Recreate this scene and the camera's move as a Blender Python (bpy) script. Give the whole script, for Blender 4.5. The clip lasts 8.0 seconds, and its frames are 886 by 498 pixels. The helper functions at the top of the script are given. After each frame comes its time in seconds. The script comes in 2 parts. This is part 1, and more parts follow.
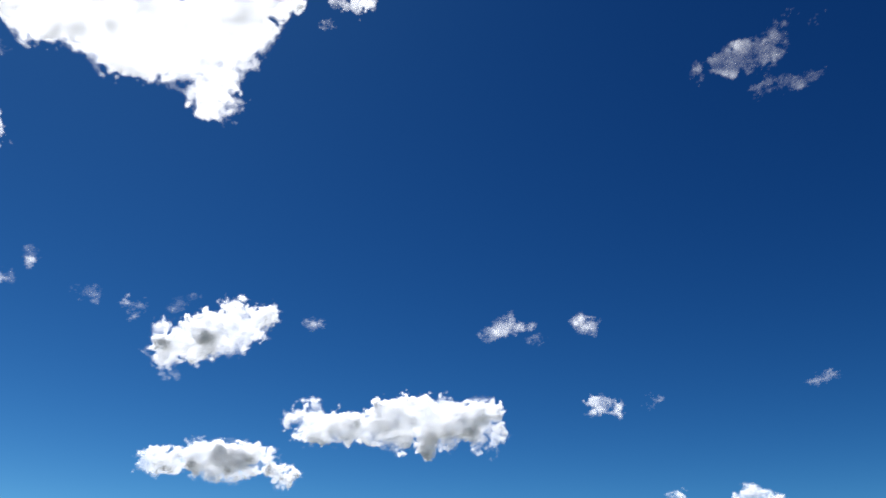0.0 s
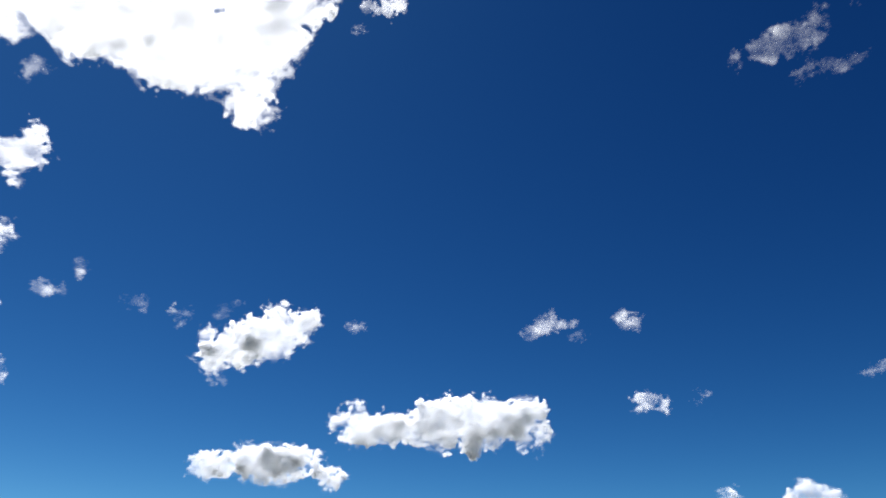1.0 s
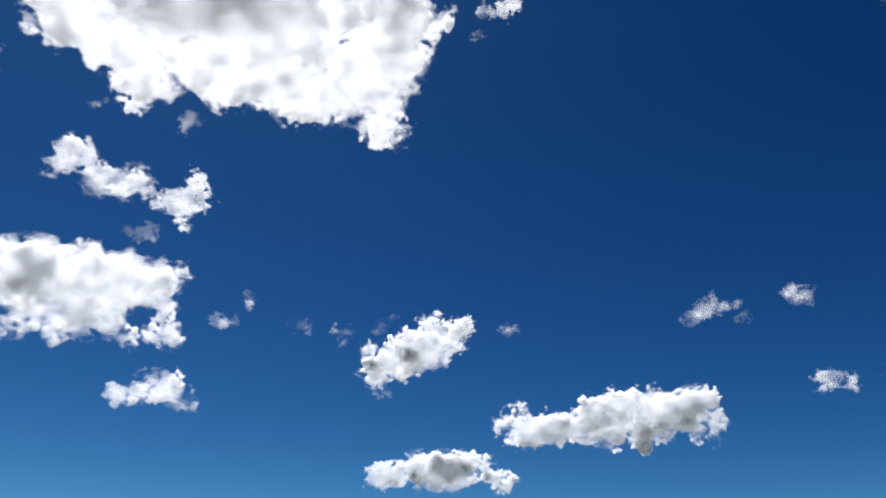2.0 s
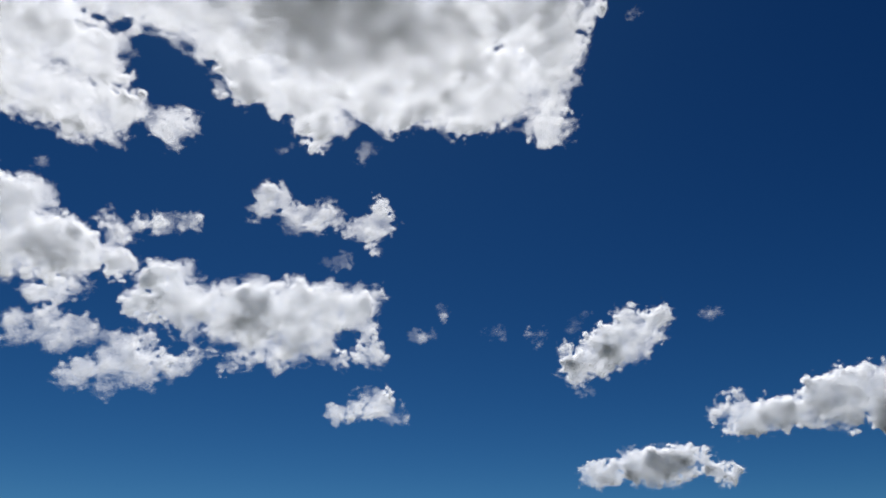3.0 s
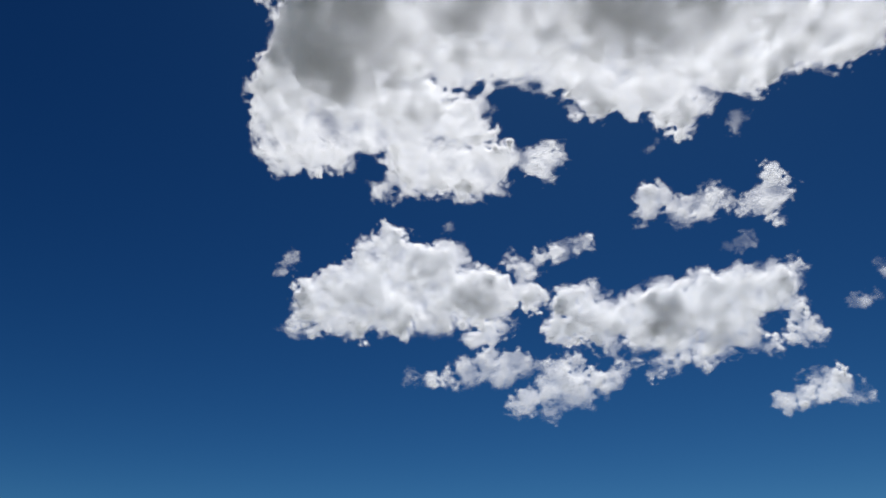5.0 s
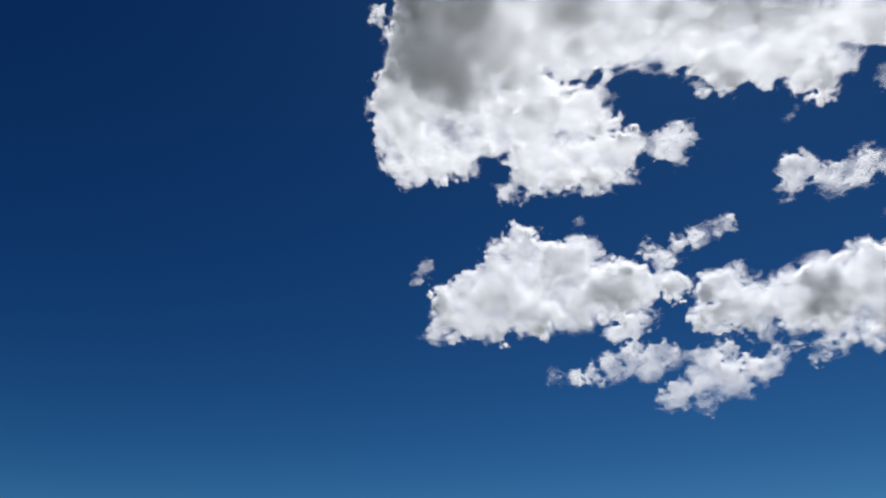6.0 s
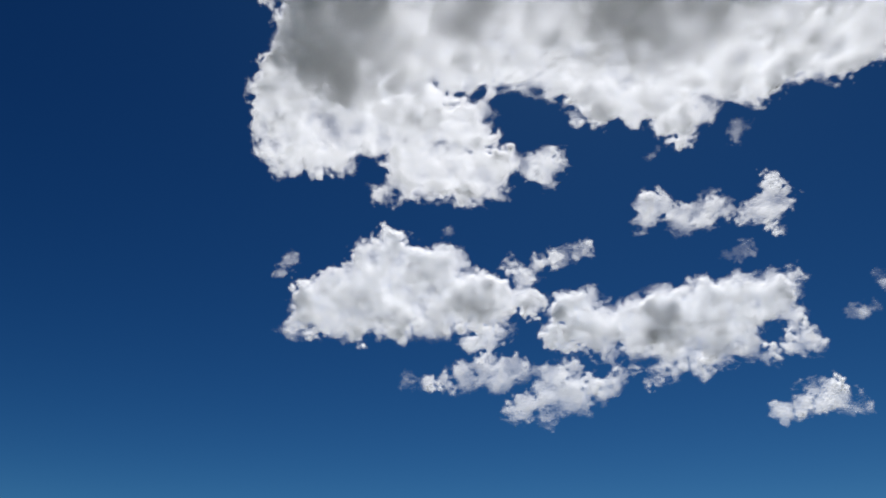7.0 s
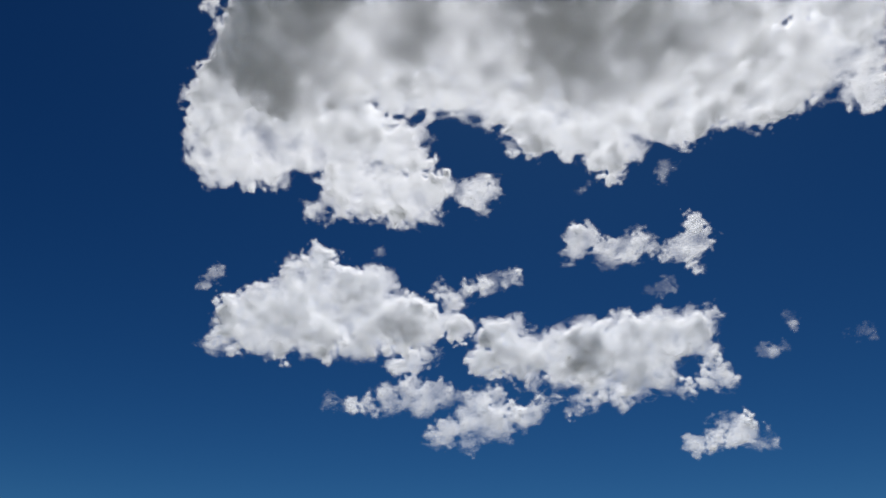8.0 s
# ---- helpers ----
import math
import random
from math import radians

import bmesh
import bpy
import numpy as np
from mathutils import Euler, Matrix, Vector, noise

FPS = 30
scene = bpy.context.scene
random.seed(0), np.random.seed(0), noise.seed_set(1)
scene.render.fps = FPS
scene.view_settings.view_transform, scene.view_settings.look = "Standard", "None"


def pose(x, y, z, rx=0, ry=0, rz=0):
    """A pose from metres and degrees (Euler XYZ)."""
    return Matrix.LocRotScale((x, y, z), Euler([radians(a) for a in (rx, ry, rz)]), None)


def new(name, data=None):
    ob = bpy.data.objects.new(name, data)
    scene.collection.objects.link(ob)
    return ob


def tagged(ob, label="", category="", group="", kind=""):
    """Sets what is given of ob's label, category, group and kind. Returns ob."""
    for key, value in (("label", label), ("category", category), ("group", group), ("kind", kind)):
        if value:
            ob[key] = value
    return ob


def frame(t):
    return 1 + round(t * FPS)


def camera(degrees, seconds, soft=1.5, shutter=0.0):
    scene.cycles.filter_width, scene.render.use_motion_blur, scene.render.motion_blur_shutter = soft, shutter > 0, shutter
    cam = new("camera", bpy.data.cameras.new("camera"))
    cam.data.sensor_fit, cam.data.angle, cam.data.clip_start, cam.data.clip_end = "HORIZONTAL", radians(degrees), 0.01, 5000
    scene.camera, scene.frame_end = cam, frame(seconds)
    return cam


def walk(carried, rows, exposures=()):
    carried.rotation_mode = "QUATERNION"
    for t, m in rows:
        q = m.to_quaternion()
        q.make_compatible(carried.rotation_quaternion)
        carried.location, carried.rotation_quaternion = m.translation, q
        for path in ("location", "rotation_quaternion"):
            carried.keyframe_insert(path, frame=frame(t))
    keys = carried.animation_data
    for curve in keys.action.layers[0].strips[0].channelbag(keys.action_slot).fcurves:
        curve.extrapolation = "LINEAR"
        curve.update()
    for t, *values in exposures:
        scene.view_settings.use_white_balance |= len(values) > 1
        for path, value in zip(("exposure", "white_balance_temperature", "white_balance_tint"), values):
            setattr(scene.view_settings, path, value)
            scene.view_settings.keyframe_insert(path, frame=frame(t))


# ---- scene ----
# ---- the camera, hanging still in the air and turning ----
cam = camera(62.75, 8.0)
EYE = (0.0, 0.0, 60.0)
PATH = [(0.0, -0.035, 28.0, -0.249), (0.5, 1.708, 27.983, -0.14), (1.0, 3.524, 27.996, -0.043), (1.2, 5.144, 28.0, 0.041),
        (1.75, 12.4, 28.12, 0.45), (2.3, 21.245, 28.244, 0.76), (2.5, 24.104, 28.271, 0.781), (3.0, 32.973, 28.526, 0.728),
        (3.5, 41.756, 28.776, 0.506), (4.0, 50.309, 28.963, 0.315), (4.5, 58.78, 29.148, 0.255), (5.0, 67.072, 29.227, 0.0),
        (5.2, 70.651, 29.3, -0.03), (5.5, 75.2, 29.31, -0.12), (5.8, 78.15, 29.31, -0.25), (6.0, 78.7, 29.31, -0.38),
        (6.3, 76.752, 29.31, -0.65), (6.5, 74.125, 29.31, -0.881), (7.0, 66.558, 29.538, -0.807), (7.5, 60.415, 31.304, -0.781),
        (8.0, 60.295, 31.4, -0.776)]
EXPOSURES = [(0.0, 1.19), (1.0, 1.15), (1.8, 0.93), (2.5, 0.54), (3.0, 0.33), (3.5, 0.26), (4.5, 0.26), (5.2, 0.32), (6.4, 0.42), (7.0, 0.32), (8.0, 0.18)]
walk(cam, [(t, pose(*EYE, 90 + up, lean, turn)) for t, turn, up, lean in PATH], exposures=[(t, stops, 6480, 10) for t, stops in EXPOSURES])

# ---- the daylight ----
# light wanders far inside a cloud
scene.cycles.max_bounces, scene.cycles.diffuse_bounces, scene.cycles.transmission_bounces = 9, 8, 8
scene.cycles.transparent_max_bounces = 400
SUN_TURN, SUN_HEIGHT = 48.0, 66.0
world = bpy.data.worlds.new("world")
scene.world = world
world.use_nodes = True
wt = world.node_tree
sky = wt.nodes.new("ShaderNodeTexSky")
sky.sky_type, sky.sun_disc = "NISHITA", False
sky.sun_elevation, sky.sun_rotation = radians(SUN_HEIGHT), radians(-SUN_TURN)
sky.altitude, sky.air_density, sky.dust_density, sky.ozone_density = 800, 0.7, 0.45, 6.0
# dry clear air: a deep blue overhead that pales towards the horizon
air = wt.nodes.new("ShaderNodeSeparateColor")
clear_air = wt.nodes.new("ShaderNodeCombineColor")
wt.links.new(sky.outputs[0], air.inputs[0])
for k, (steep, level) in enumerate(((2.7, 0.0588), (2.0, 0.121), (1.6, 0.164))):
    power, scaled = wt.nodes.new("ShaderNodeMath"), wt.nodes.new("ShaderNodeMath")
    power.operation, scaled.operation = "POWER", "MULTIPLY"
    power.inputs[1].default_value, scaled.inputs[1].default_value = steep, level
    wt.links.new(air.outputs[k], power.inputs[0])
    wt.links.new(power.outputs[0], scaled.inputs[0])
    wt.links.new(scaled.outputs[0], clear_air.inputs[k])
wt.links.new(clear_air.outputs[0], wt.nodes["Background"].inputs[0])
wt.nodes["Background"].inputs[1].default_value = 0.084

sun = new("sun", bpy.data.lights.new("sun", "SUN"))
sun.data.energy, sun.data.angle, sun.data.color = 5.0, radians(0.53), (1.0, 0.99, 0.98)
sun.matrix_world = pose(0, 0, 2000, 90 - SUN_HEIGHT, 0, SUN_TURN + 180)


# ---- materials ----
def material(name):
    m = bpy.data.materials.new(name)
    m.use_nodes = True
    m.node_tree.nodes.clear()
    return m, m.node_tree


def node(nt, kind, **values):
    n = nt.nodes.new("ShaderNode" + kind)
    for key, value in values.items():
        n.inputs[key.replace("_", " ")].default_value = value
    return n


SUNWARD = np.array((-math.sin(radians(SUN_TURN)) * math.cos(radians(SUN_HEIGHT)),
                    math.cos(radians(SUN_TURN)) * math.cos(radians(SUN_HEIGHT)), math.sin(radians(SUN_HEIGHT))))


def cloud_vapour(name, density):
    """Loose flecks of white droplets, which throw light back and let it onward, each densest in its middle and thinning out to its three sides."""
    m, nt = material(name)
    white = (0.97, 0.976, 0.988, 1)
    out, shade = node(nt, "OutputMaterial"), node(nt, "MixShader", Fac=0.54)
    for k, kind in ((1, "BsdfDiffuse"), (2, "BsdfTranslucent")):
        nt.links.new(node(nt, kind, Color=white).outputs[0], shade.inputs[k])
    rim, sides = node(nt, "UVMap"), node(nt, "SeparateXYZ")
    both, third, product, middle, level = (node(nt, "Math") for _ in range(5))
    both.operation, third.operation, product.operation, middle.operation, level.operation = "ADD", "SUBTRACT", "MULTIPLY", "MULTIPLY", "MULTIPLY"
    third.inputs[0].default_value, level.inputs[1].default_value = 1.0, 27 * density
    clear, veil = node(nt, "BsdfTransparent"), node(nt, "MixShader")
    nt.links.new(rim.outputs[0], sides.inputs[0])
    for n in (both, product):
        nt.links.new(sides.outputs["X"], n.inputs[0])
        nt.links.new(sides.outputs["Y"], n.inputs[1])
    nt.links.new(both.outputs[0], third.inputs[1])
    nt.links.new(product.outputs[0], middle.inputs[0])
    nt.links.new(third.outputs[0], middle.inputs[1])
    nt.links.new(middle.outputs[0], level.inputs[0])
    nt.links.new(level.outputs[0], veil.inputs[0])
    nt.links.new(clear.outputs[0], veil.inputs[1])
    nt.links.new(shade.outputs[0], veil.inputs[2])
    nt.links.new(veil.outputs[0], out.inputs["Surface"])
    return m


DENSE, LOOSE, FAINT, SHEER = 0.23, 0.12, 0.035, 0.015
VAPOUR, HAZE = cloud_vapour("cloud_vapour", DENSE), cloud_vapour("cloud_haze", LOOSE)
VEIL, MIST = cloud_vapour("cloud_veil", FAINT), cloud_vapour("cloud_mist", SHEER)


def bounce_ground():
    m, nt = material("bounce_ground")
    out, lit = node(nt, "OutputMaterial"), node(nt, "BsdfPrincipled", Roughness=0.9)
    place = node(nt, "TexCoord")
    field, blade = node(nt, "TexNoise", Scale=0.01, Detail=4.0), node(nt, "TexNoise", Scale=1.5, Detail=6.0)
    mixed = node(nt, "MixRGB", Fac=0.5)
    ramp = node(nt, "ValToRGB")
    # near grey, so that light bounced up onto the clouds stays neutral
    ramp.color_ramp.elements[0].color, ramp.color_ramp.elements[1].color = (0.04, 0.047, 0.04, 1), (0.09, 0.09, 0.08, 1)
    bump = node(nt, "Bump", Strength=0.4, Distance=0.1)
    for n in (field, blade):
        nt.links.new(place.outputs["Object"], n.inputs["Vector"])
    nt.links.new(field.outputs[0], mixed.inputs[1])
    nt.links.new(blade.outputs[0], mixed.inputs[2])
    nt.links.new(mixed.outputs[0], ramp.inputs[0])
    nt.links.new(ramp.outputs[0], lit.inputs["Base Color"])
    nt.links.new(blade.outputs[0], bump.inputs["Height"])
    nt.links.new(bump.outputs[0], lit.inputs["Normal"])
    nt.links.new(lit.outputs[0], out.inputs["Surface"])
    return m


# ---- the ground, out of view, one sheet out to the horizon ----
def lie_of_land():
    bm = bmesh.new()
    bmesh.ops.create_grid(bm, x_segments=80, y_segments=80, size=9000)
    for v in bm.verts:
        v.co.z = 6 * noise.noise(v.co * 0.0012)
    me = bpy.data.meshes.new("ground")
    bm.to_mesh(me)
    bm.free()
    me.materials.append(bounce_ground())
    # added below the view only for the light it sends back up
    tagged(new("ground", me), "unseen dark ground that closes the place below and bounces light upward", "ground", kind="structure")


lie_of_land()

# ---- cloud building ----
rng = np.random.default_rng(7)


def ripple(shape, wave):
    """Smooth random values over a grid, with waves about so many cells long."""
    waves = wave if isinstance(wave, tuple) else (wave,) * 3
    field = rng.standard_normal([int(n / k) + 5 for n, k in zip(shape, waves)]).astype(np.float32)
    for axis, n in enumerate(shape):
        at = np.arange(n, dtype=np.float32) / waves[axis] + rng.random()
        i, s = at.astype(int), at % 1
        w = np.zeros((n, field.shape[axis]), np.float32)
        rows = np.arange(n)
        for k, b in enumerate(((1 - s) ** 3 / 6, (3 * s ** 3 - 6 * s * s + 4) / 6, (-3 * s ** 3 + 3 * s * s + 3 * s + 1) / 6, s ** 3 / 6)):
            w[rows, i + k] = b
        field = np.moveaxis(np.tensordot(w, field, (1, axis)), 0, axis)
    return field / field.std()


def spread_out(rate):
    """How many flecks lie in each cell, dealt out evenly from the front to the back of each row of cells."""
    i, j = np.indices(rate.shape[:2], np.float32)
    first = (0.7548777 * i + 0.5698403 * j) % 1
    sums = np.floor(np.cumsum(rate, 2, dtype=np.float64) + first[:, :, None]).astype(np.int32)
    return np.diff(sums, axis=2, prepend=0)


def flakes(name, middles, radii, mat):
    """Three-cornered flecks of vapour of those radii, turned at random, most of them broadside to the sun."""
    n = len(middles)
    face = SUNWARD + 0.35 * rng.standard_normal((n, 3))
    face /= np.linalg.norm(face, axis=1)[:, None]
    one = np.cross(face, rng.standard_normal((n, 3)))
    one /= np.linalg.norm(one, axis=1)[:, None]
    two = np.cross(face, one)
    corners = np.empty((n, 3, 3), np.float32)
    spots = ((-math.sqrt(3), -1), (math.sqrt(3), -1), (0, 2))
    for k, (s, t) in enumerate(spots):
        corners[:, k] = middles + (s * one + t * two) * radii[:, None]
    me = bpy.data.meshes.new(name)
    me.vertices.add(3 * n)
    me.vertices.foreach_set("co", corners.ravel())
    me.loops.add(3 * n)
    me.loops.foreach_set("vertex_index", np.arange(3 * n, dtype=np.int32))
    me.polygons.add(n)
    me.polygons.foreach_set("loop_start", np.arange(0, 3 * n, 3, dtype=np.int32))
    me.update(calc_edges=True)
    me.uv_layers.new(name="rim").data.foreach_set("uv", np.tile(np.array(((0, 0), (1, 0), (0, 1)), np.float32), (n, 1)).ravel())
    me.materials.append(mat)
    return new(name, me)


def cloud(label, turn, height, far, cell, lobes, deep=(), dark=(), holes=(), lean=0.35, thin=0.0, depth=0.75, heart=0.6, murk=2.8, firm=12, seed=1):
    """A cloud that hangs so many degrees round, up and metres off. Its billows (right, up, radius in metres) swell into one body,
    which small eddies fray; lean: how far its upper billows come forward;
    firm: through how many cells its edges thicken."""
    global rng
    rng = np.random.default_rng(seed)
    a, e = radians(turn), radians(height)
    ahead = np.array((-math.sin(a) * math.cos(e), math.cos(a) * math.cos(e), math.sin(e)))
    right = np.array((math.cos(a), math.sin(a), 0))
    up = np.cross(right, ahead)
    balls = [(x, y, r, depth * 0.75) for x, y, r in lobes] + [(x, y, r, depth * 1.3) for x, y, r in deep]
    b = np.array(balls) / (cell, cell, cell, 1)
    pad = 9
    low = np.array(((b[:, 0] - b[:, 2]).min() - pad, (b[:, 1] - b[:, 2]).min() - pad, -(b[:, 2] * b[:, 3]).max() - pad))
    high = np.array(((b[:, 0] + b[:, 2]).max() + pad, (b[:, 1] + b[:, 2]).max() + pad, (b[:, 2] * b[:, 3]).max() + pad))
    shape = tuple(int(n) for n in np.ceil(high - low) + 1)
    u, v, w = (np.arange(n, dtype=np.float32) + l for n, l in zip(shape, low))
    bulk = np.full(shape, -16.0, np.float32)
    for x, y, r, flat in b:
        cut = []
        for line, mid, reach in ((u, x, r + 12), (v, y, r + 12), (w, 0, (r + 12) * max(flat, 0.6))):
            cut.append(slice(int(np.searchsorted(line, mid - reach)), int(np.searchsorted(line, mid + reach))))
        cut = tuple(cut)
        du, dv, dw = (u[cut[0]] - x)[:, None, None], (v[cut[1]] - y)[None, :, None], (w[cut[2]] / flat)[None, None, :]
        part_of = r - np.sqrt(du * du + dv * dv + dw * dw)
        k = 3.0
        here = bulk[cut]
        h = np.clip(0.5 + 0.5 * (part_of - here) / k, 0, 1)
        bulk[cut] = here + (part_of - here) * h + k * 0.25 * (4 * h * (1 - h))
    for x, y, r in np.array(holes).reshape(-1, 3) / cell:
        d = np.sqrt((u - x)[:, None] ** 2 + (v - y)[None, :] ** 2)[:, :, None]
        bulk = np.minimum(bulk, d - r)
    size = min(1.0, 0.62 + np.median(b[:, 2]) / 45)
    streak = 1 + 0.8 * thin
    large = size * (1.1 * ripple(shape, (34, 34, 50)) + 1.4 * ripple(shape, (16, 16, 26)))
    fine = size * (1.6 * ripple(shape, (8, 8, 18)) + 1.9 * ripple(shape, (4.2, 4.2, 12)) + 1.8 * ripple(shape, (2.2, 2.2, 8)))
    curl = size * (1.8 - 2.3 * np.abs(ripple(shape, (12 * streak, 8, 22))) + 1.1 - 1.7 * np.abs(ripple(shape, (6 * streak, 4.5, 14))))
    puff = size * (1.2 * np.abs(ripple(shape, (17, 17, 24))) - 0.9)
    eye, middle = np.array(EYE), np.array(EYE) + ahead * far

    def places(p):
        p = (p + low) * cell
        reach = 1 + (p[:, 2] - lean * p[:, 1]) / far
        return (eye + (ahead * far + p[:, :1] * right + p[:, 1:2] * up) * reach[:, None] - middle) / cell

    root = new("cloud")
    root.location, root.scale = middle, (cell, cell, cell)
    tagged(root, label, "cloud", group="clouds in the sky")
    f = np.where(bulk > -12, bulk + large + fine + curl + puff, -20)
    soft = np.clip(7.0 + 2.6 * ripple(shape, 26), 3.0, 13)
    fill = np.clip((f + 3.6) / (soft + 1.5), 0, 1) ** 2.8
    # how thickly the vapour lies all through, from side to side; thickest over the dark hearts
    across = fill.sum(2)
    most = np.full(shape[:2], murk * (1 - thin) ** 2, np.float32)
    for x, y, r in np.array(dark).reshape(-1, 3) / cell:
        d = np.sqrt((u - x)[:, None] ** 2 + (v - y)[None, :] ** 2) / r
        most = np.maximum(most, murk + heart * np.clip(1.25 - d, 0, 1) ** 0.8)
    flat = (*shape[:2], 1)
    most = most * np.exp(0.12 * ripple(flat, 24) + 0.09 * ripple(flat, 10) + 0.08 * ripple(flat, 5))[:, :, 0]
    thick = most * (1 - np.exp(-across / firm))
    # the outermost edges are of small faint flecks, then come denser ones, and large ones deep inside
    veil = ((f < 0.5) & (thick < 1.5)[:, :, None]) | (thick < 0.5)[:, :, None] | (thin > 0.6)
    body = ~veil & (f > 6) & (thick > 1.8)[:, :, None] & (thin < 0.2)
    radius = np.where(veil, 1.0 + 0.6 * thin, np.where(body, 1.3 + 0.06 * np.clip(f - 6, 0, 25), 1.0)).astype(np.float32)
    rate = fill * (thick / np.maximum(across, 0.1))[:, :, None] * np.exp(0.4 * ripple(shape, 14) + 0.4 * ripple(shape, 7) - 0.16)
    rate /= 1.7 * np.where(veil, SHEER if thin > 0.6 else FAINT, np.where(body, DENSE, LOOSE)) * radius ** 2
    rate = spread_out(rate)
    for name, of, mat in (("body", body, VAPOUR), ("rim", ~veil & ~body, HAZE), ("fringe", veil, MIST if thin > 0.6 else VEIL)):
        at = np.argwhere((rate > 0) & of)
        if len(at):
            at = np.repeat(at, rate[tuple(at.T)], 0)
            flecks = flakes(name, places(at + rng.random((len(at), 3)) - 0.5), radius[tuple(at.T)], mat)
            flecks.parent = root
            tagged(flecks, kind="stuff")
    if thin < 0.6:
        # torn wisps that trail round the edges
        shreds = np.clip((bulk + large + 2.6 * curl + 2.5) / 9, 0, 1) ** 2 * np.clip((3 - f) / 4, 0, 1) * (bulk > -12)
        rate = 0.05 * shreds / (1.7 * FAINT * 1.2 ** 2)
        rate = spread_out(rate)
        at = np.argwhere(rate > 0)
        if len(at):
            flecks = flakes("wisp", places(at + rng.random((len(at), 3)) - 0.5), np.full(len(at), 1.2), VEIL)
            flecks.parent = root
            tagged(flecks, kind="stuff")
    return root


# ---- the clouds, from the largest down ----
cloud("vast white cumulus cloud with a thick grey underside and frayed edges",
      51.4, 45.09, 904, 1.42,
      [(-431, -5, 23), (-403, -37, 46), (-373, 3, 56), (-412, -87, 25), (-372, -82, 33), (-341, -82, 31), (-289, -61, 41), (-233, -59, 58), (-249, -123, 38), (-279, -147, 13.4), (-297, -150, 7.9), (-212, -126, 45), (-177, -140, 39), (-142, -155, 24), (-129, -136, 18.9), (-177, -78, 36), (-157, -98, 26), (-143, -66, 12.8), (-181, -53, 17.8), (-412, -65, 39), (-401, -70, 31), (-335, -43, 42)] + [(-279, -20, 44), (-374, -50, 31), (-110, 19, 61), (-166, 18, 62), (-56, 6, 64), (-31, -23, 51), (9, -47, 54), (49, -57, 57), (87, -102, 34), (89, -130, 15.1), (117, -106, 18.5), (135, -52, 50), (171, -62, 40), (219, -47, 40), (260, -58, 34), (260, -85, 11.2), (294, -29, 48), (331, -14, 48), (352, -29, 33), (367, -62, 12.2), (381, -66, 6.9), (371, 19, 21)] + [(342, 46, 47), (300, 57, 31), (-384, 116, 11.3), (397, -63, 16.7), (374, -56, 25), (408, -62, 15.1), (363, -25, 33), (381, 12, 22), (379, 48, 22), (395, 85, 15.7), (409, 104, 10.4), (265, -80, 16.5), (293, -66, 16.9), (166, -98, 12.1), (180, -86, 12), (215, -75, 14.1)],
      deep=[(-301, 79, 71), (-314, 39, 83), (-233, 51, 84), (-134, 54, 78), (-50, 71, 79), (47, 35, 97), (131, 26, 83), (214, 17, 64), (227, 65, 50), (-247, 151, 89), (-135, 163, 85), (-16, 161, 88), (104, 140, 87), (209, 122, 67), (293, 100, 49), (353, 81, 37)],
      dark=[(-314, 39, 62), (-323, 74, 50), (-260, 61, 53), (-134, 61, 40), (48, 41, 68), (112, 22, 48), (4, 84, 52), (-247, 151, 61), (-137, 151, 39), (-30, 150, 51), (85, 131, 62)],
      holes=[(278, 22, 4.6), (262, 34, 2.9)],
      lean=0.8, thin=0, depth=0.7, heart=4.0, seed=11)
cloud("white cumulus cloud with soft grey hollows and a trailing tail",
      68.35, 27.06, 1407, 1.73,
      [(-260, -98, 20), (-236, -75, 34), (-235, -32, 23), (-197, -56, 58), (-168, -22, 53), (-134, -54, 66), (-99, 26, 53), (-69, 50, 41), (-77, 77, 20), (-33, 10, 59), (-70, -58, 59), (20, 14, 52), (51, 33, 30), (15, -51, 59), (79, -36, 60), (134, -37, 49), (177, -23, 33), (186, 10, 28), (157, 27, 16.9), (217, 35, 22), (250, 47, 21), (278, 62, 12.5)] + [(305, 70, 11.4), (125, -65, 27), (200, -38, 25), (-285, -102, 9.5)],
      dark=[(-181, -57, 47), (13, -32, 59), (80, -52, 43)],
      lean=0.35, thin=0, depth=0.75, seed=12)
cloud("broad white cumulus cloud with a ragged lower edge and a gap",
      47.14, 22.39, 1680, 2.07,
      [(-251, 66, 37), (-204, 75, 35), (-282, 23, 30), (-242, 20, 39), (-177, 21, 64), (-155, -25, 36), (-100, 15, 70), (-24, 22, 77), (-30, -40, 52), (51, 28, 76), (44, -39, 55), (125, 35, 71), (104, -37, 51), (180, 43, 56), (190, 73, 30), (200, 16, 31), (232, 75, 17.1), (248, 86, 11.2), (220, -22, 17), (238, -51, 16.8), (256, -63, 14.4), (208, -64, 14.6)] + [(162, -76, 20), (-66, -85, 25), (-87, -101, 15.4), (26, -87, 24), (-36, -92, 15.3), (87, -79, 20)],
      dark=[(-15, -16, 62), (48, 4, 55), (100, 25, 49), (-213, 50, 33)],
      holes=[(166, -36, 26), (187, -43, 16.5)],
      lean=0.35, thin=0, depth=0.75, seed=13)
cloud("thin ragged white cloud strip under a larger cloud",
      65.5, 21.05, 1782, 2.00,
      [(-117, -58, 26), (-137, -69, 13.8), (-77, -56, 21), (-36, -54, 23), (17, -43, 38), (57, -27, 38), (98, -39, 34), (146, -30, 25), (26, 32, 26), (66, 47, 24), (104, 65, 20), (123, 77, 14.3), (18, -69, 19), (86, -60, 22), (-22, -64, 22)],
      lean=0.35, thin=0.3, depth=0.75, seed=14)
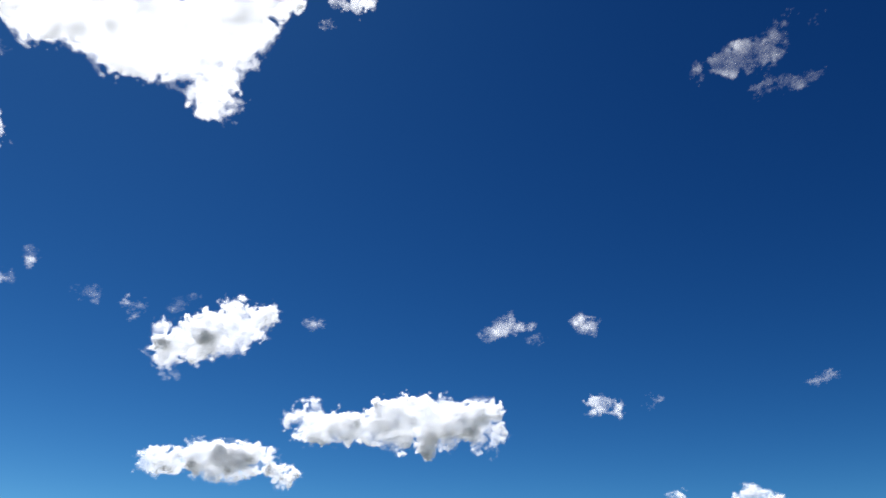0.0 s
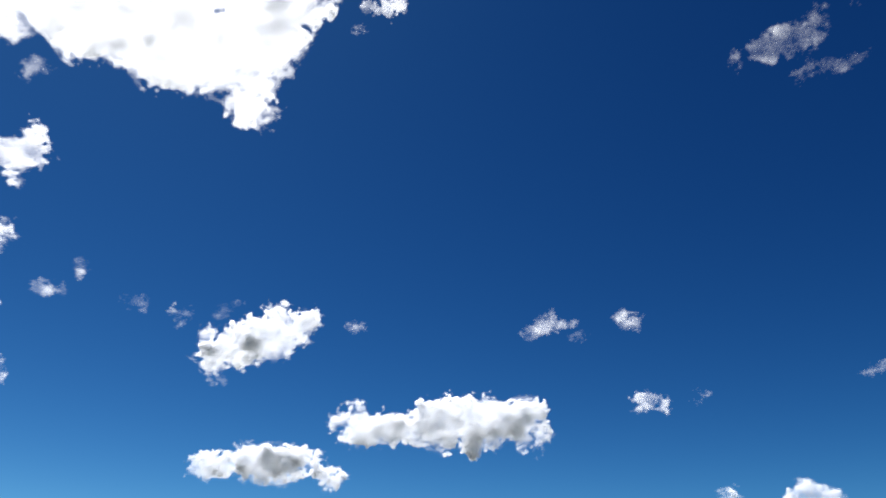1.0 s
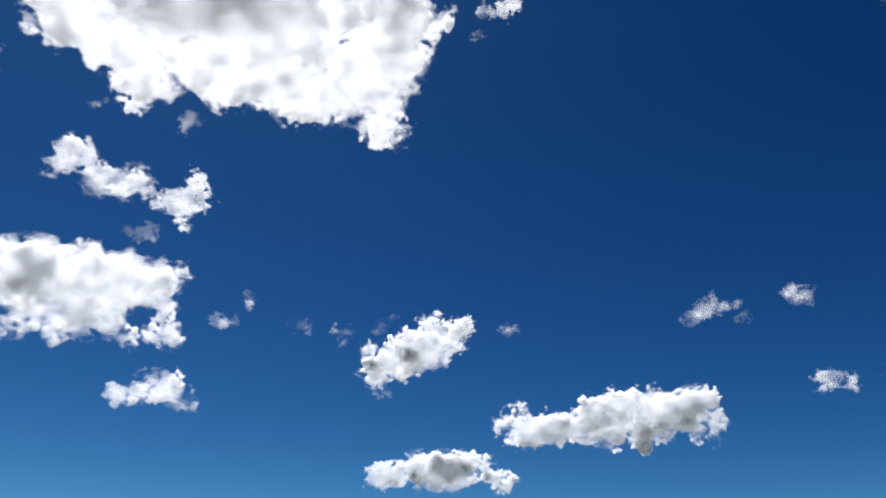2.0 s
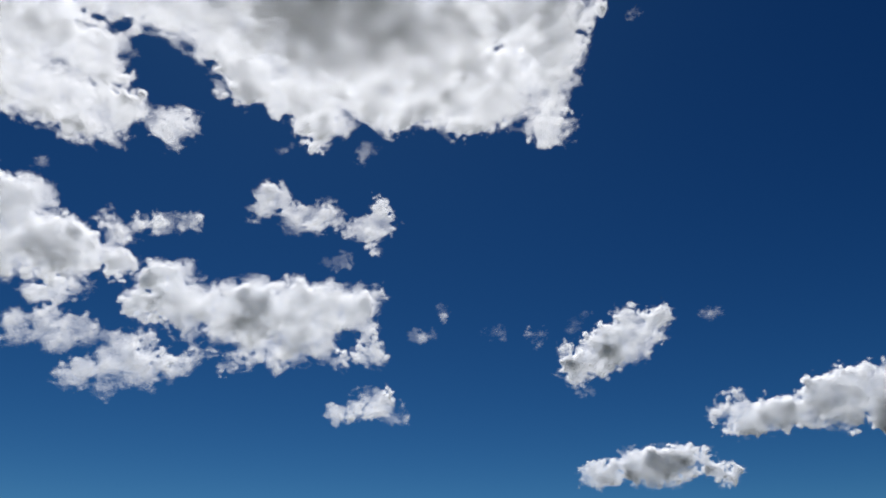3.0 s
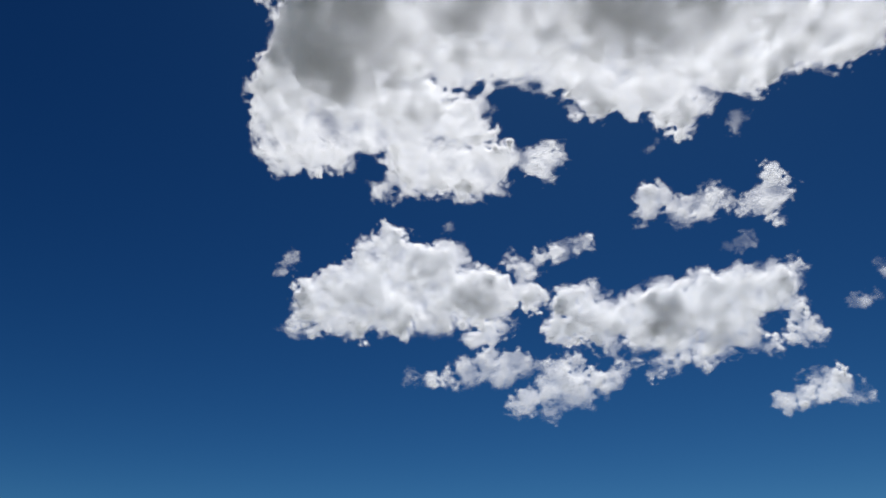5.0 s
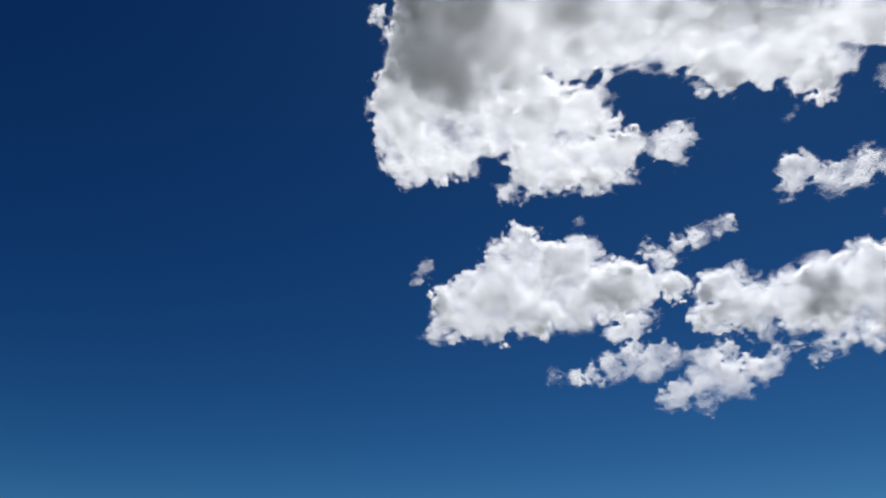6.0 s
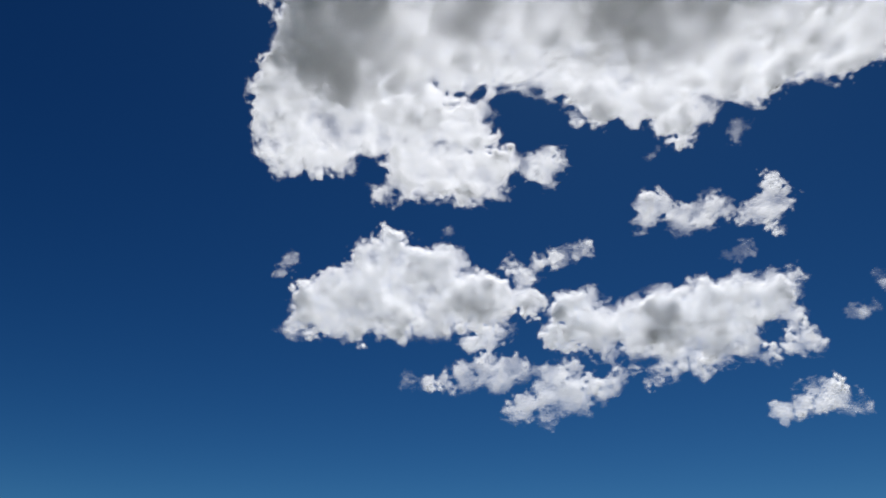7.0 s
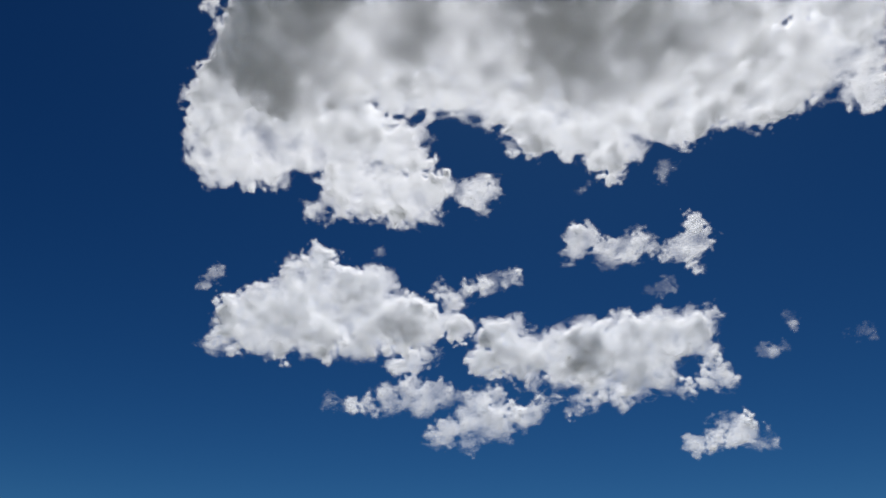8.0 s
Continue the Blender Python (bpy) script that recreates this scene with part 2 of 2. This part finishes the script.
cloud("torn white cloud with blue sky showing through it",
      56.33, 18.27, 2041, 2.29,
      [(-168, -52, 22), (-118, -23, 34), (-134, -42, 25), (-72, -5, 46), (-40, 40, 43), (7, 62, 31), (-10, -13, 53), (27, -43, 28), (-73, -61, 23), (52, 16, 36), (98, 16, 30), (129, 38, 24), (82, -7, 25), (-71, 55, 24), (168, 53, 17.4)],
      holes=[(-12, 39, 12.2)],
      lean=0.35, thin=0.3, depth=0.75, seed=15)
cloud("small pair of joined white puffy clouds",
      45.61, 30.97, 1244, 1.32,
      [(-44, 20, 25), (-60, 3, 22), (-34, 28, 18.3), (-66, -6, 12.8), (-2, -14, 22), (26, -13, 23), (46, -1, 22), (63, -8, 16), (-12, -22, 12.6), (-17, -3, 11.7)],
      lean=0.35, thin=0.25, depth=0.75, seed=16)
cloud("small white cloud with a tall narrow top",
      39.16, 30.38, 1265, 1.35,
      [(17, 22, 15.8), (18, 1, 24), (-3, -15, 25), (2, -39, 17.6), (-25, -13, 15.1), (-35, -18, 10.6), (18, 36, 10.4), (33, 12, 13.9)],
      lean=0.35, thin=0.1, depth=0.75, seed=17)
cloud("faint scrap of white cloud",
      41.91, 27.57, 1383, 1.24,
      [(-4, -6, 11.6), (12, -3, 13.5), (19, 6, 10.5), (-19, -6, 8.6)],
      lean=0.35, thin=0.68, depth=0.75, seed=18)
cloud("small triangular white cloud with wispy edges",
      38.52, 16.16, 2300, 2.45,
      [(-90, -15, 24), (-117, -9, 18), (-39, 4, 36), (-18, 33, 30), (4, -8, 37), (26, 26, 36), (50, -5, 36), (75, -31, 23), (104, -33, 15.6), (-60, -26, 24), (1, -28, 21)],
      lean=0.35, thin=0.15, depth=0.75, seed=19)
cloud("faint scrap of white cloud",
      32.61, 23.62, 1597, 1.43,
      [(1, 7, 10.1), (-1, -7, 9)],
      lean=0.35, thin=0.68, depth=0.75, seed=20)
cloud("faint scrap of white cloud",
      34.34, 21.71, 1730, 1.55,
      [(-23, 1, 13.4), (-2, -7, 14.4), (23, 3, 10.9)],
      lean=0.35, thin=0.75, depth=0.75, seed=21)
cloud("small white puff of cloud beside a larger one",
      57.22, 35.51, 1102, 1.17,
      [(-17, 3, 15.8), (4, 11, 18.3), (18, 11, 14), (-1, -12, 14.1), (-5, -1, 16.6)],
      lean=0.35, thin=0.25, depth=0.75, seed=22)
cloud("faint scrap of white cloud",
      39.59, 35.84, 1093, 0.98,
      [(-5, 4, 13), (7, 3, 9), (-3, -4, 8.3)],
      lean=0.35, thin=0.68, depth=0.75, seed=23)
cloud("faint scrap of white cloud",
      47.32, 35.68, 1097, 0.98,
      [(-4, -2, 8.7), (4, 3, 7)],
      lean=0.35, thin=0.68, depth=0.75, seed=24)
cloud("faint scrap of white cloud",
      53.9, 39.29, 1011, 0.91,
      [(2, -4, 8.1), (-2, 4, 6.5)],
      lean=0.35, thin=0.3, depth=0.75, seed=25)
cloud("small scrap of white cloud",
      80.8, 27.31, 1395, 1.25,
      [(-8, -12, 12.5), (1, 3, 12.6), (8, 12, 9.6)],
      lean=0.35, thin=0.45, depth=0.75, seed=26)
cloud("faint scrap of white cloud",
      66.53, 30.7, 1254, 1.12,
      [(-2, -2, 8.2), (2, 2, 7.3)],
      lean=0.35, thin=0.75, depth=0.75, seed=27)
cloud("slanting white cumulus cloud with wispy ends",
      18.78, 20.38, 1838, 1.75,
      [(-107, -7, 20), (-106, -27, 19), (-99, -69, 27), (-128, -59, 13.3), (-77, -46, 37), (-57, -14, 32), (-34, -39, 39), (-16, 12, 28), (1, -17, 41), (32, 0, 43), (55, 24, 43), (93, 33, 38), (73, -8, 30), (35, 63, 19), (47, 71, 14.1), (119, 46, 28), (132, 68, 14.3), (137, 48, 14.3), (97, 11, 30), (-29, -67, 19), (-64, -33, 43), (-37, -21, 44)] + [(-3, -12, 45), (31, 3, 45)],
      lean=0.35, thin=0, depth=0.75, murk=2.8, firm=8, seed=28)
cloud("faint scrap of white cloud",
      21.46, 16.89, 2203, 1.97,
      [(-12, 2, 20), (10, 7, 22), (5, -6, 16)],
      lean=0.35, thin=0.68, depth=0.75, seed=29)
cloud("faint scrap of white cloud",
      21.41, 22.13, 1699, 1.52,
      [(-18, -13, 12.5), (-7, -4, 11.4), (19, 13, 9.1)],
      lean=0.35, thin=0.7, depth=0.75, seed=30)
cloud("tiny scrap of white cloud",
      24.84, 21.46, 1749, 1.57,
      [(-15, 3, 12.5), (-1, -6, 13.7), (13, 7, 10.2)],
      lean=0.35, thin=0.45, depth=0.75, seed=31)
cloud("tiny scrap of white cloud",
      32.58, 23.05, 1635, 1.47,
      [(1, 6, 10.8), (-1, -6, 9.8)],
      lean=0.35, thin=0.45, depth=0.75, seed=32)
cloud("tiny scrap of white cloud",
      28.41, 21.76, 1726, 1.55,
      [(-18, -1, 7.3), (-2, 1, 9.7), (18, 1, 8.6)],
      lean=0.35, thin=0.8, depth=0.75, seed=33)
cloud("tiny scrap of white cloud",
      10.85, 21.76, 1726, 1.55,
      [(-14, 1, 11), (-1, -1, 12.4), (14, -1, 9.8)],
      lean=0.35, thin=0.4, depth=0.75, seed=34)
cloud("long white cumulus cloud with bulging top and grey base",
      3.78, 14.27, 2596, 2.62,
      [(-350, 14, 28), (-295, -2, 46), (-319, -12, 33), (-271, -13, 50), (-214, -6, 57), (-241, -39, 31), (-146, -11, 54), (-78, -3, 58), (-57, 56, 30), (-20, 7, 71), (39, 18, 77), (21, -34, 46), (107, 19, 82), (99, -44, 42), (110, -75, 26), (176, 21, 78), (178, -36, 43), (246, 17, 74), (276, -15, 58), (235, 57, 38), (295, 23, 65), (296, -30, 51)] + [(335, 40, 40), (345, -23, 38), (320, -62, 28), (355, 5, 32), (-315, 62, 16.2), (-284, 72, 16.2)],
      dark=[(-193, -25, 57), (-77, -22, 67), (69, -25, 77), (158, -31, 68), (276, -21, 78)],
      lean=0.35, thin=0, depth=0.75, heart=1.6, murk=4.4, firm=10, seed=35)
cloud("flat-based white cumulus cloud with a grey underside and small tail",
      16.73, 10.83, 3406, 3.43,
      [(-303, -10, 33), (-251, 1, 53), (-185, 12, 62), (-107, 28, 69), (-113, -7, 49), (-24, 22, 77), (58, 27, 73), (52, -13, 50), (115, 50, 55), (142, 63, 42), (110, -5, 46), (-17, -24, 43), (201, 36, 32), (211, 58, 28), (230, 2, 40), (259, -32, 37), (296, -37, 35), (325, -31, 25), (303, -13, 25)],
      dark=[(-204, -13, 59), (-112, -12, 69), (-19, -13, 70), (63, -8, 61)],
      lean=0.35, thin=0, depth=0.75, heart=1.6, murk=4.4, firm=10, seed=36)
cloud("small thin white cloud",
      -5.44, 21.83, 1721, 1.74,
      [(-33, -5, 20), (-13, 1, 26), (1, 11, 20), (-52, -10, 13.9), (27, 0, 15.1), (50, -4, 11.2)],
      lean=0.35, thin=0.35, depth=0.75, seed=37)
cloud("tiny scrap of white cloud",
      -7.47, 20.71, 1810, 1.62,
      [(8, 0, 15.8), (-8, 0, 11.7)],
      lean=0.35, thin=0.68, depth=0.75, seed=38)
cloud("small thin white cloud",
      -11.6, 21.62, 1737, 1.65,
      [(-2, 0, 20), (18, -1, 16.3), (-17, 1, 13.7)],
      lean=0.35, thin=0.35, depth=0.75, seed=39)
cloud("small thin white cloud",
      -12.69, 15.4, 2410, 2.29,
      [(-21, 3, 29), (8, 10, 27), (35, -4, 23), (-36, -9, 20)],
      lean=0.35, thin=0.4, depth=0.75, seed=40)
cloud("tiny scrap of white cloud",
      -16.55, 15.49, 2396, 2.15,
      [(0, 0, 21), (15, 7, 17.8), (-15, -8, 14.5)],
      lean=0.35, thin=0.5, depth=0.75, seed=41)
cloud("small thin white cloud",
      -28.37, 15.96, 2328, 2.22,
      [(13, 0, 20), (34, -1, 18), (-12, -1, 14.1), (-34, 1, 9.7)],
      lean=0.35, thin=0.45, depth=0.75, seed=42)
cloud("small white cumulus cloud low in the sky",
      -22.5, 8.09, 4300, 4.82,
      [(-26, 36, 62), (7, -7, 76), (-84, -10, 63), (74, -38, 60)],
      lean=0.35, thin=0, depth=0.75, seed=43)
cloud("small white cumulus cloud low in the sky",
      -17.18, 8.59, 4285, 4.08,
      [(-19, 1, 44), (19, -1, 39)],
      lean=0.35, thin=0, depth=0.75, seed=44)
cloud("thin veil of high white cloud",
      -28.82, 40.17, 992, 1.11,
      [(-56, -17, 12.6), (-39, -16, 14.4), (-22, -15, 14.3), (-5, -15, 15.1), (14, -15, 14.9), (27, -15, 13.1), (37, -3, 10.5), (45, 6, 7.9), (53, 16, 7.8)],
      lean=0.35, thin=0.75, depth=0.75, seed=45)
cloud("thin veil of high white cloud",
      -31.49, 36.71, 1071, 1.20,
      [(-39, 3, 7.5), (-24, 6, 10.2), (-8, -2, 10.1), (8, -5, 8.6), (25, -3, 7.1), (37, -3, 5)],
      lean=0.35, thin=0.8, depth=0.75, seed=46)
cloud("thin veil of high white cloud",
      -35.15, 40.28, 990, 1.11,
      [(-8, -8, 7), (2, 1, 7), (8, 8, 6.9)],
      lean=0.35, thin=0.93, depth=0.75, seed=47)
cloud("small torn white cloud",
      10.17, 46.38, 884, 0.89,
      [(-8, -4, 9.1), (6, -3, 9.7), (18, 4, 9.1), (-19, 1, 7.2)],
      lean=0.35, thin=0.2, depth=0.75, seed=48)
cloud("tiny scrap of white cloud",
      12.12, 44.53, 913, 0.82,
      [(-3, 0, 4.9), (3, 0, 4.2)],
      lean=0.35, thin=0.5, depth=0.75, seed=49)
